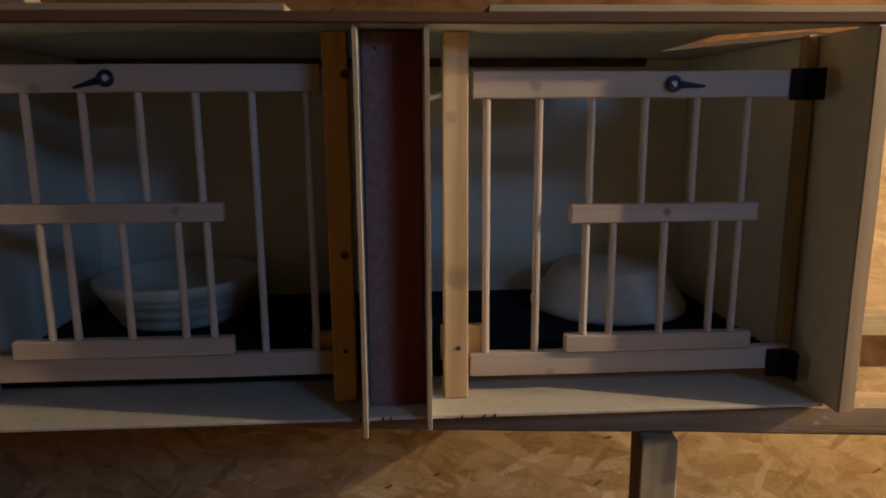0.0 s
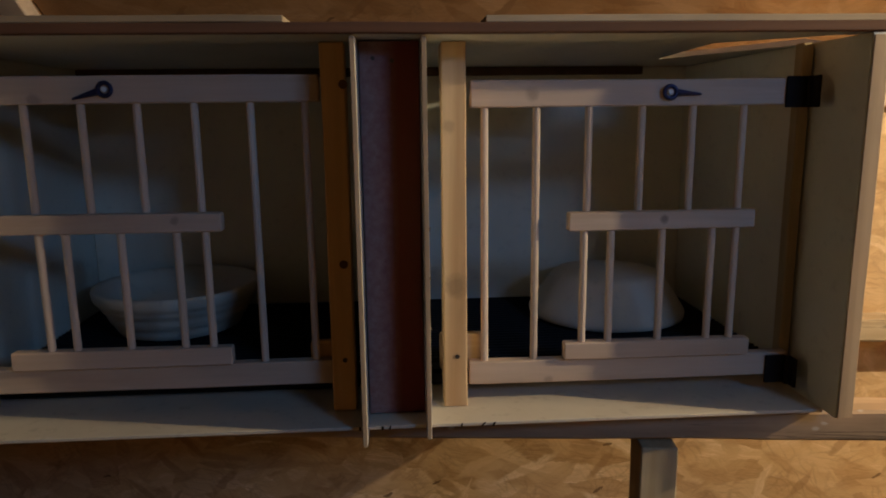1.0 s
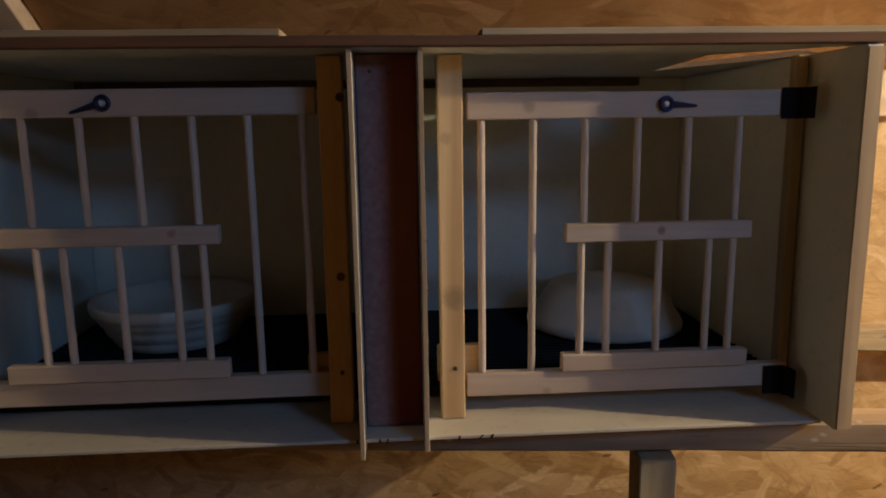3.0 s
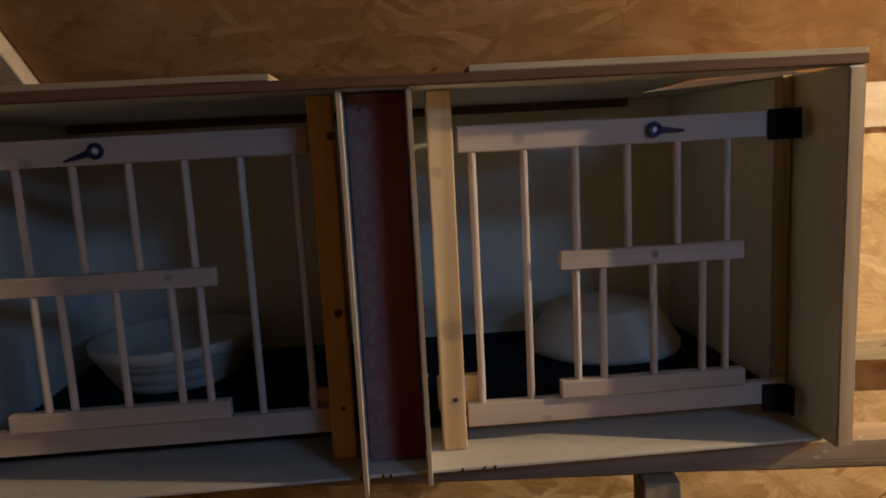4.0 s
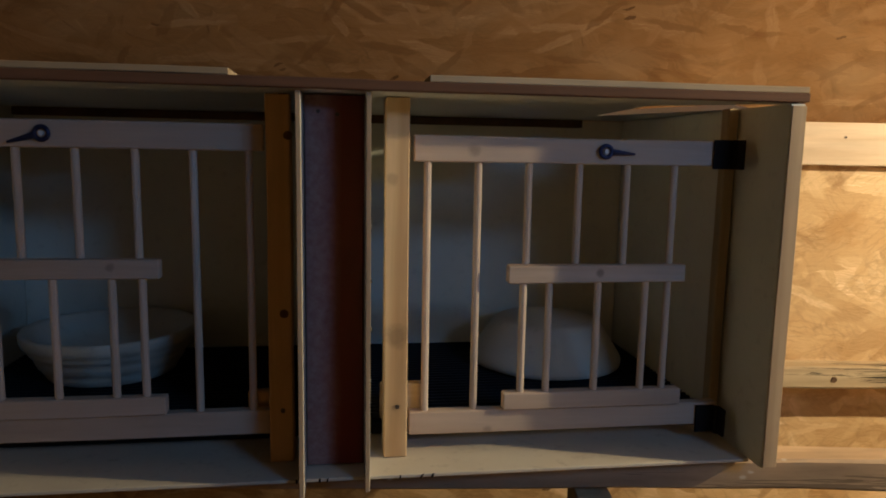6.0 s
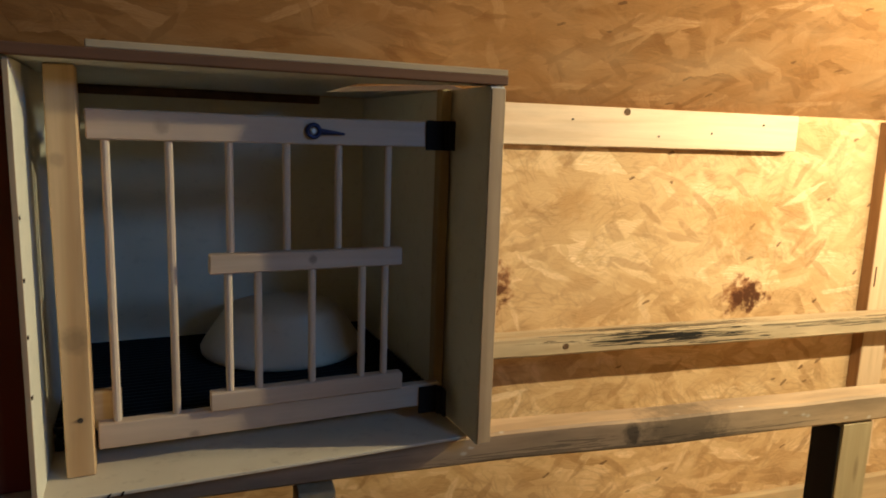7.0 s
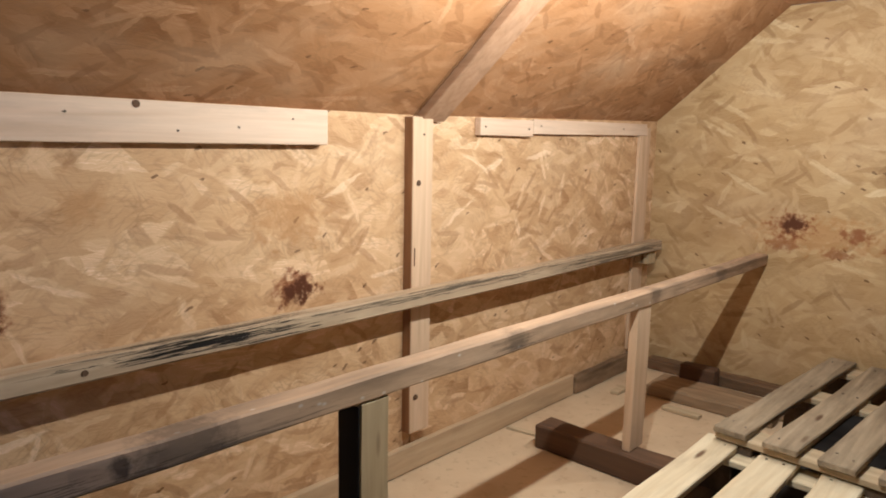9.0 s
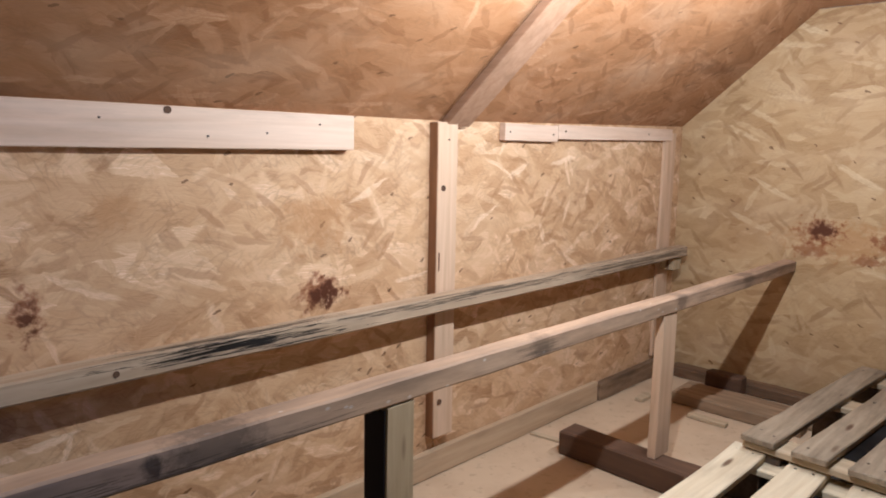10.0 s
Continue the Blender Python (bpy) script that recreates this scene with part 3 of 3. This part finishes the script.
part("beam", box((2.83, 0.66, 0.001), (2.905, 1.13, 0.046), 0.005, 10, warp=0.005, seed=32), TIMBER_Y, foot2)
plank = thing("floor_plank", "weathered plank lying on the floor by the gable", "plank")
part("board", box((2.93, 0.64, 0.001), (3.06, 1.16, 0.026), 0.004, 8, warp=0.005, seed=33), TIMBER_Y, plank)
skid = thing("foot_beam", "dark old timber lying along the gable wall", "beam", "foot beams")
part("beam", box((3.135, 0.62, 0.001), (3.215, 1.29, 0.044), 0.005, 8, warp=0.004, seed=35), GRIMY_Y, skid)
# dark block added where shadow falls on the gable timber
stub = thing("dark_block", "dark block added for the deep shadow among the gable timbers", "block")
part("block", box((3.065, 0.955, 0.001), (3.125, 1.10, 0.082), 0.006, 4, warp=0.005, seed=36), DARK_Y, stub)
offcut = thing("wood_offcut", "short pale wood offcut lying on the dusty floor", "offcut", "wood offcuts")
part("stick", box((2.725, 0.875, 0.001), (2.758, 1.015, 0.016), 0.002, 4, warp=0.003, seed=37), PALLET_Y, offcut)
offcut2 = thing("wood_offcut", "small pale splinter of wood by the baseboard", "offcut", "wood offcuts")
part("stick", box((2.74, 1.20, 0.001), (2.83, 1.235, 0.014), 0.002, 4, warp=0.004, seed=38), PALLET_Y, offcut2)
lath = thing("wood_lath", "thin pale lath lying on the floor", "lath")
lath_bm = box((2.085, 1.175, 0.001), (2.105, 1.320, 0.008), 0.001, 3, warp=0.002, seed=39)
bmesh.ops.transform(lath_bm, matrix=Matrix.Translation((0.105, 0.0, 0)) @ Matrix.Translation((2.095, 1.25, 0)) @ Matrix.Rotation(radians(10), 4, "Z") @ Matrix.Translation((-2.095, -1.25, 0)), verts=lath_bm.verts)
part("strip", lath_bm, PALLET_Y, lath)


# ---- pallets ----
def pallet(label, x0, x1, ys, width, top, material, turn, seed, decks):
    t = thing("pallet", label, "pallet", "pallets on the floor")
    pivot = Matrix.Translation((x0, ys[0], 0)) @ Matrix.Rotation(radians(turn), 4, "Z") @ Matrix.Translation((-x0, -ys[0], 0))
    rnd = random.Random(seed)
    for i, y in enumerate(ys):
        e0, e1 = rnd.uniform(-0.008, 0.008), rnd.uniform(-0.008, 0.008)
        bm = box((x0 + e0, y - width, top - 0.020), (x1 + e1, y, top), 0.003, 8, warp=0.004, seed=seed + i)
        bmesh.ops.transform(bm, matrix=pivot, verts=bm.verts)
        s = part("slat", bm, material, t)
        for x in decks:
            for dy in (0.025, 0.068):
                p = pivot @ Vector((x + 0.045 + rnd.uniform(-0.02, 0.02), y - dy, top - 0.0006))
                part("nail", rod(p, p + Vector((0, 0, 0.0018)), 0.0035, 7), STEEL, t)
    low = ys[-1] - width
    for x in decks:
        bm = box((x, low, top - 0.041), (x + 0.095, ys[0], top - 0.022), 0.003, 6, warp=0.002, seed=seed + 30)
        bmesh.ops.transform(bm, matrix=pivot, verts=bm.verts)
        part("deck_board", bm, PALLET_Y if decks[0] > 2 else PALLET_PALE_Y, t)
        for y in (ys[0] - 0.10, (ys[0] + low) / 2 - 0.05, low):
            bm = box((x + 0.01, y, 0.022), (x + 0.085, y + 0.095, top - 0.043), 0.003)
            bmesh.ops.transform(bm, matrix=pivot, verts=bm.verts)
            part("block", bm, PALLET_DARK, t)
    for y in (ys[0] - 0.10, (ys[0] + low) / 2 - 0.05, low):
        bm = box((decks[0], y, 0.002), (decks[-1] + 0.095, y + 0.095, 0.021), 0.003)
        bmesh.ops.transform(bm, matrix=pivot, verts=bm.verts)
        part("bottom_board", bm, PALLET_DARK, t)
    return t


pallet("pale wooden pallet with broad gaps on the floor", 1.10, 2.298, [0.680 - 0.156 * i for i in range(6)], 0.095, 0.150, PALLET_X, 0, 41, (1.11, 1.66, 2.203))
pallet("greyed wooden pallet against the gable wall", 2.245, 3.21, [0.648 - 0.135 * i for i in range(6)], 0.088, 0.197, PALLET_OLD, -4.0, 61, (2.258, 2.75, 3.10))

# sheet added on the floor so that the pallet gaps look black
gap_sheet = thing("dark_sheet", "dark sheet added under the pallets to blacken their gaps", "felt sheet")
part("sheet", box((1.15, -0.28, 0.0005), (3.22, 0.62, 0.0018), 0.0004), GAP_DARK, gap_sheet)

# ---- nest box, in its own frame ----
BOX = Matrix.Rotation(radians(5.84), 4, "Z")
nest = thing("nest_box", "two-bay nest box of cream board standing on perch rails", "nest box", at=BOX)
L0, R1, FRONT, BACK = -0.572, 0.546, 0.770, 1.272
part("bottom_board", box((L0, 0.785, 0.5695), (0.5264, BACK, 0.574), 0.0008), SHELF, nest, "worn pale bottom board")
# runners added to carry the box, coloured dark like the shaded gap
part("runner", box((L0 + 0.02, 0.800, 0.5630), (0.500, 0.850, 0.5690), 0.001), DARK_Y, nest, "dark runner added under the box, where the gap is in shade")
part("runner", box((L0 + 0.02, 1.225, 0.5630), (0.500, BACK, 0.5690), 0.001), DARK_Y, nest, "dark runner added under the box, where the gap is in shade")
part("side_panel", box((0.527, FRONT - 0.010, 0.572), (R1, BACK, 1.028), 0.001), MELAMINE, nest)
part("side_panel", box((L0, FRONT, 0.576), (-0.550, BACK, 1.028), 0.001), MELAMINE, nest)
part("side_edge", box((0.5275, FRONT - 0.0125, 0.573), (R1 + 0.001, FRONT - 0.0104, 1.0255), 0.0008, 12, warp=0.001), EDGE_Z, nest, "raw chipboard edge")
part("back_panel", box((-0.5495, BACK - 0.008, 0.576), (0.5265, BACK, 1.0275), 0.001), MELAMINE, nest)
part("divider", box((-0.0495, FRONT - 0.004, 0.556), (-0.0440, BACK - 0.010, 1.0275), 0.001), DIVIDER, nest)
part("divider", box((0.0270, FRONT - 0.004, 0.563), (0.0325, BACK - 0.010, 1.0275), 0.001), MELAMINE, nest)
for u, z in ((-0.0495, 0.557), (0.0270, 0.564)):
    part("divider_edge", box((u + 0.0002, FRONT - 0.0055, z), (u + 0.0053, FRONT - 0.0043, 1.0265), 0.0003, 14, warp=0.0006, seed=u * 90), EDGE_Z, nest, "raw brown board edge")
part("red_panel", box((-0.043, 0.818, 0.576), (0.026, 0.824, 1.0272), 0.001, 6, warp=0.001), RED, nest, "glossy dark red panel, paler and grey-pink along one edge")
for z in (0.878, 0.817, 0.760, 0.698):
    part("pin", rod((0.0323, 0.7685, z), (0.0338, 0.7685, z), 0.0028, 8), CHROME, nest, "bright pin head")
nails(nest, [(-0.027, 0.8175, 1.008), (-0.005, 0.8175, 1.005)], r=0.0025)
# top: a board with a wedge cut out beside the right-hand side, and two thin strips on it
roof = bmesh.new()
outline = [(L0, FRONT), (R1, FRONT), (R1, 0.790), (0.505, 0.800), (0.400, 0.880), (0.418, 1.12), (R1, 0.870), (R1, BACK), (L0, BACK)]
low = [roof.verts.new((u, v, 1.029)) for u, v in outline]
chamfer = [0.055 if i in (5, 6) else 0.0 for i in range(len(outline))]
high = [roof.verts.new((u, v + c, 1.039)) for (u, v), c in zip(outline, chamfer)]
roof.faces.new(low), roof.faces.new(high)
for i in range(len(outline)):
    j = (i + 1) % len(outline)
    roof.faces.new((low[i], low[j], high[j], high[i]))
part("top_board", roof, MELAMINE, nest)
# dark strip drawn in for the shaded joint under the top board
part("back_batten", box((-0.545, 1.246, 1.014), (0.440, 1.2635, 1.0280), 0.001), DARK_Y, nest, "dark strip in place of the shaded gap below the top")
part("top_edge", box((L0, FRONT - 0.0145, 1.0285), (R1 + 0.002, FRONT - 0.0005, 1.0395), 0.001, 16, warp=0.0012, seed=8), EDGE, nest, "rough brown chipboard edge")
part("top_strip", box((-0.62, FRONT - 0.010, 1.040), (-0.117, FRONT + 0.06, 1.0475), 0.001, 8, warp=0.0012, seed=9), SKIRT, nest, "pale strip on top")
part("top_strip", box((0.096, FRONT - 0.010, 1.040), (R1 + 0.004, FRONT + 0.05, 1.0475), 0.001, 8, warp=0.0012, seed=10), SKIRT, nest, "pale strip on top")
for (u, w, lean) in ((-0.055, 0.0012, 0), (-0.028, 0.0012, 0), (-0.020, 0.001, 0.002), (0.068, 0.0010, 0.001), (0.091, 0.0012, 0.006), (0.106, 0.0014, 0.003)):
    part("pencil_mark", box((u, 0.7840, 0.5693), (u + w * 2, 0.7846, 0.5742), 0.0002, bend=lambda c, k=lean: (k * (c.z - 0.567) / 0.007, 0, 0)), BLACK, nest)


def gate(side, stop, dz, longer=0.0):
    """One dowel gate: side +1 hangs on the right, -1 is its mirror about the middle of the box."""
    def s(u):
        return u if side > 0 else -0.005 - u
    g = thing("nest_gate", "pale wooden dowel gate with an iron latch, closed", "gate", "nest box gates", at=BOX)

    def bar(name, u0, u1, z0, z1, v0, v1, seed):
        a, b = sorted((s(u0), s(u1)))
        part(name, box((a, v0, z0 + dz), (b, v1, z1 + dz), 0.0015, 8, warp=0.0008, seed=seed), GATE_X, g)

    bar("top_rail", 0.088, 0.508 + longer, 0.952, 0.984, 0.846, 0.862, 1)
    bar("bottom_rail", 0.085, 0.512 + longer, 0.598, 0.629, 0.846, 0.862, 2)
    bar("middle_rail", 0.210, 0.449 + longer, 0.799, 0.822, 0.838, 0.854, 3)
    bar("lower_strip", 0.208, 0.453 + longer, 0.630, 0.653, 0.838, 0.854, 4)
    for i, u in enumerate((0.106, 0.1705, 0.236, 0.3025, 0.367, 0.432)):
        part("dowel", rod((s(u), 0.854, (0.622 if i < 2 else 0.812) + dz), (s(u), 0.854, 0.956 + dz), 0.0048), GATE_Z, g)
    for u in (0.2315, 0.266, 0.332, 0.397, 0.428):
        part("dowel", rod((s(u), 0.846, 0.640 + dz), (s(u), 0.846, 0.810 + dz), 0.0048), GATE_Z, g)
    # latch: a ring, its pivot and a tapered tail
    c = Vector((s(0.333), 0.842, 0.968 + dz))
    ring = bmesh.new()
    rows = []
    for i in range(20):
        a = 2 * math.pi * i / 20
        rows.append([ring.verts.new((c.x + math.cos(a) * (0.0075 + 0.0026 * math.cos(b)), c.y + 0.0026 * math.sin(b), c.z + math.sin(a) * (0.0075 + 0.0026 * math.cos(b)))) for b in (k * math.pi / 3 for k in range(6))])
    for i in range(20):
        for k in range(6):
            ring.faces.new((rows[i][k], rows[i][(k + 1) % 6], rows[(i + 1) % 20][(k + 1) % 6], rows[(i + 1) % 20][k]))
    latch = part("latch", ring, BLUED, g, "blued iron latch", True)
    part("pivot", rod(c + Vector((0, -0.002, 0)), c + Vector((0, 0.004, 0)), 0.0030), WHITE, latch)
    tail = bmesh.new()
    d = Vector((side * math.cos(radians(stop)), 0, math.sin(radians(stop))))
    bmesh.ops.create_cone(tail, cap_ends=True, segments=8, radius1=0.0042, radius2=0.0014, depth=0.030)
    bmesh.ops.transform(tail, matrix=Matrix.Translation(c + d * 0.0235) @ d.to_track_quat("Z", "Y").to_matrix().to_4x4(), verts=tail.verts)
    part("tail", tail, BLUED, latch)
    # hinges at the outer end
    for z in (0.967, 0.607):
        a, b = sorted((s(0.480 + longer), s(0.5065 + longer)))
        part("hinge", join([box((a, 0.8425, z - 0.019 + dz), (b, 0.8455, z + 0.019 + dz), 0.0006), rod((s(0.507 + longer), 0.838, z - 0.019 + dz), (s(0.507 + longer), 0.838, z + 0.019 + dz), 0.0036), box((min(s(0.5075 + longer), s(0.5115 + longer)), 0.822, z - 0.019 + dz), (max(s(0.5075 + longer), s(0.5115 + longer)), 0.8405, z + 0.019 + dz), 0.0006)]), BLACK, g, "black iron hinge")
    return g


gate(1, -4, 0.0)
gate(-1, -16, 0.009, 0.022)
for (u0, u1, kn) in ((0.052, 0.082, ()), (-0.0895, -0.0605, ((-0.063, 0.838, 0.98), (-0.070, 0.838, 0.765)))):
    part("gate_post", box((u0, 0.834, 0.5745), (u1, 0.868, 1.028), 0.0015, 10, warp=0.0012, seed=u0 * 50), WARM_POST_Z if u0 < 0 else PINE_POST, nest)
    nails(nest, [((u0 + u1) / 2 + 0.002, 0.8335, 0.642)], r=0.003)
    for k in kn:
        part("knot", rod((k[0], 0.8332, k[2]), (k[0], 0.836, k[2]), 0.0055, 9), EDGE, nest, "dark knot")
part("stop_block", box((0.049, 0.870, 0.612), (0.111, 0.884, 0.660), 0.002), PINE_X, nest)
part("stop_block", box((-0.120, 0.870, 0.612), (-0.066, 0.884, 0.655), 0.002), WARM_POST_Z, nest)
part("stile", box((0.510, 0.866, 0.576), (0.5245, 0.884, 1.028), 0.0015, 6, warp=0.001), OLD_Z, nest, "raw wooden upright")
part("stile", box((-0.546, 0.866, 0.576), (-0.524, 0.884, 1.028), 0.0015, 6, warp=0.001), OLD_Z, nest, "raw wooden upright")


def grate(u0, u1):
    g = thing("floor_grate", "black plastic grate on the floor of the nest bay", "grate", "nest bay grates", at=BOX)
    v0, v1 = 0.908, 1.260
    part("tray", box((u0, v0, 0.5755), (u1, v1, 0.590), 0.002), PLASTIC, g)
    bars = []
    n = int((v1 - v0) / 0.013)
    for i in range(n + 1):
        v = v0 + 0.003 + (v1 - v0 - 0.006) * i / n
        bars.append(box((u0, v - 0.002, 0.598), (u1, v + 0.002, 0.606), 0.0008))
    for i in range(13):
        u = u0 + 0.004 + (u1 - u0 - 0.008) * i / 12
        bars.append(box((u - 0.002, v0, 0.588), (u + 0.002, v1, 0.602), 0.0008))
    tagged(part("lattice", join(bars), PLASTIC, g), kind="stuff")


grate(0.034, 0.520)
grate(-0.546, -0.058)

bowl = thing("nest_bowl", "pale plaster nest bowl turned upside down on the grate", "bowl", "nest bowls", at=BOX @ Matrix.Translation((0.352, 1.138, 0.607)))
part("shell", lathe([(0.112, 0.004), (0.122, 0.0), (0.130, 0.003), (0.131, 0.011), (0.127, 0.019), (0.117, 0.034), (0.107, 0.049), (0.098, 0.062), (0.092, 0.070), (0.086, 0.074), (0.076, 0.076), (0.02, 0.077)], 44, 0.012), PLASTER, bowl, smooth=True)
bowl2 = thing("nest_bowl", "pale plaster nest bowl standing upright on the grate", "bowl", "nest bowls", at=BOX @ Matrix.Translation((-0.366, 1.132, 0.607)))
part("shell", lathe([(0.02, 0.0), (0.086, 0.0), (0.095, 0.003), (0.101, 0.014), (0.102, 0.020), (0.107, 0.022), (0.112, 0.034), (0.113, 0.040), (0.118, 0.042), (0.122, 0.050), (0.123, 0.053), (0.127, 0.055), (0.130, 0.062), (0.131, 0.071), (0.129, 0.0745), (0.124, 0.075), (0.118, 0.071), (0.106, 0.060), (0.088, 0.048), (0.060, 0.040), (0.01, 0.038)], 48, 0.006), PLASTER, bowl2, smooth=True)
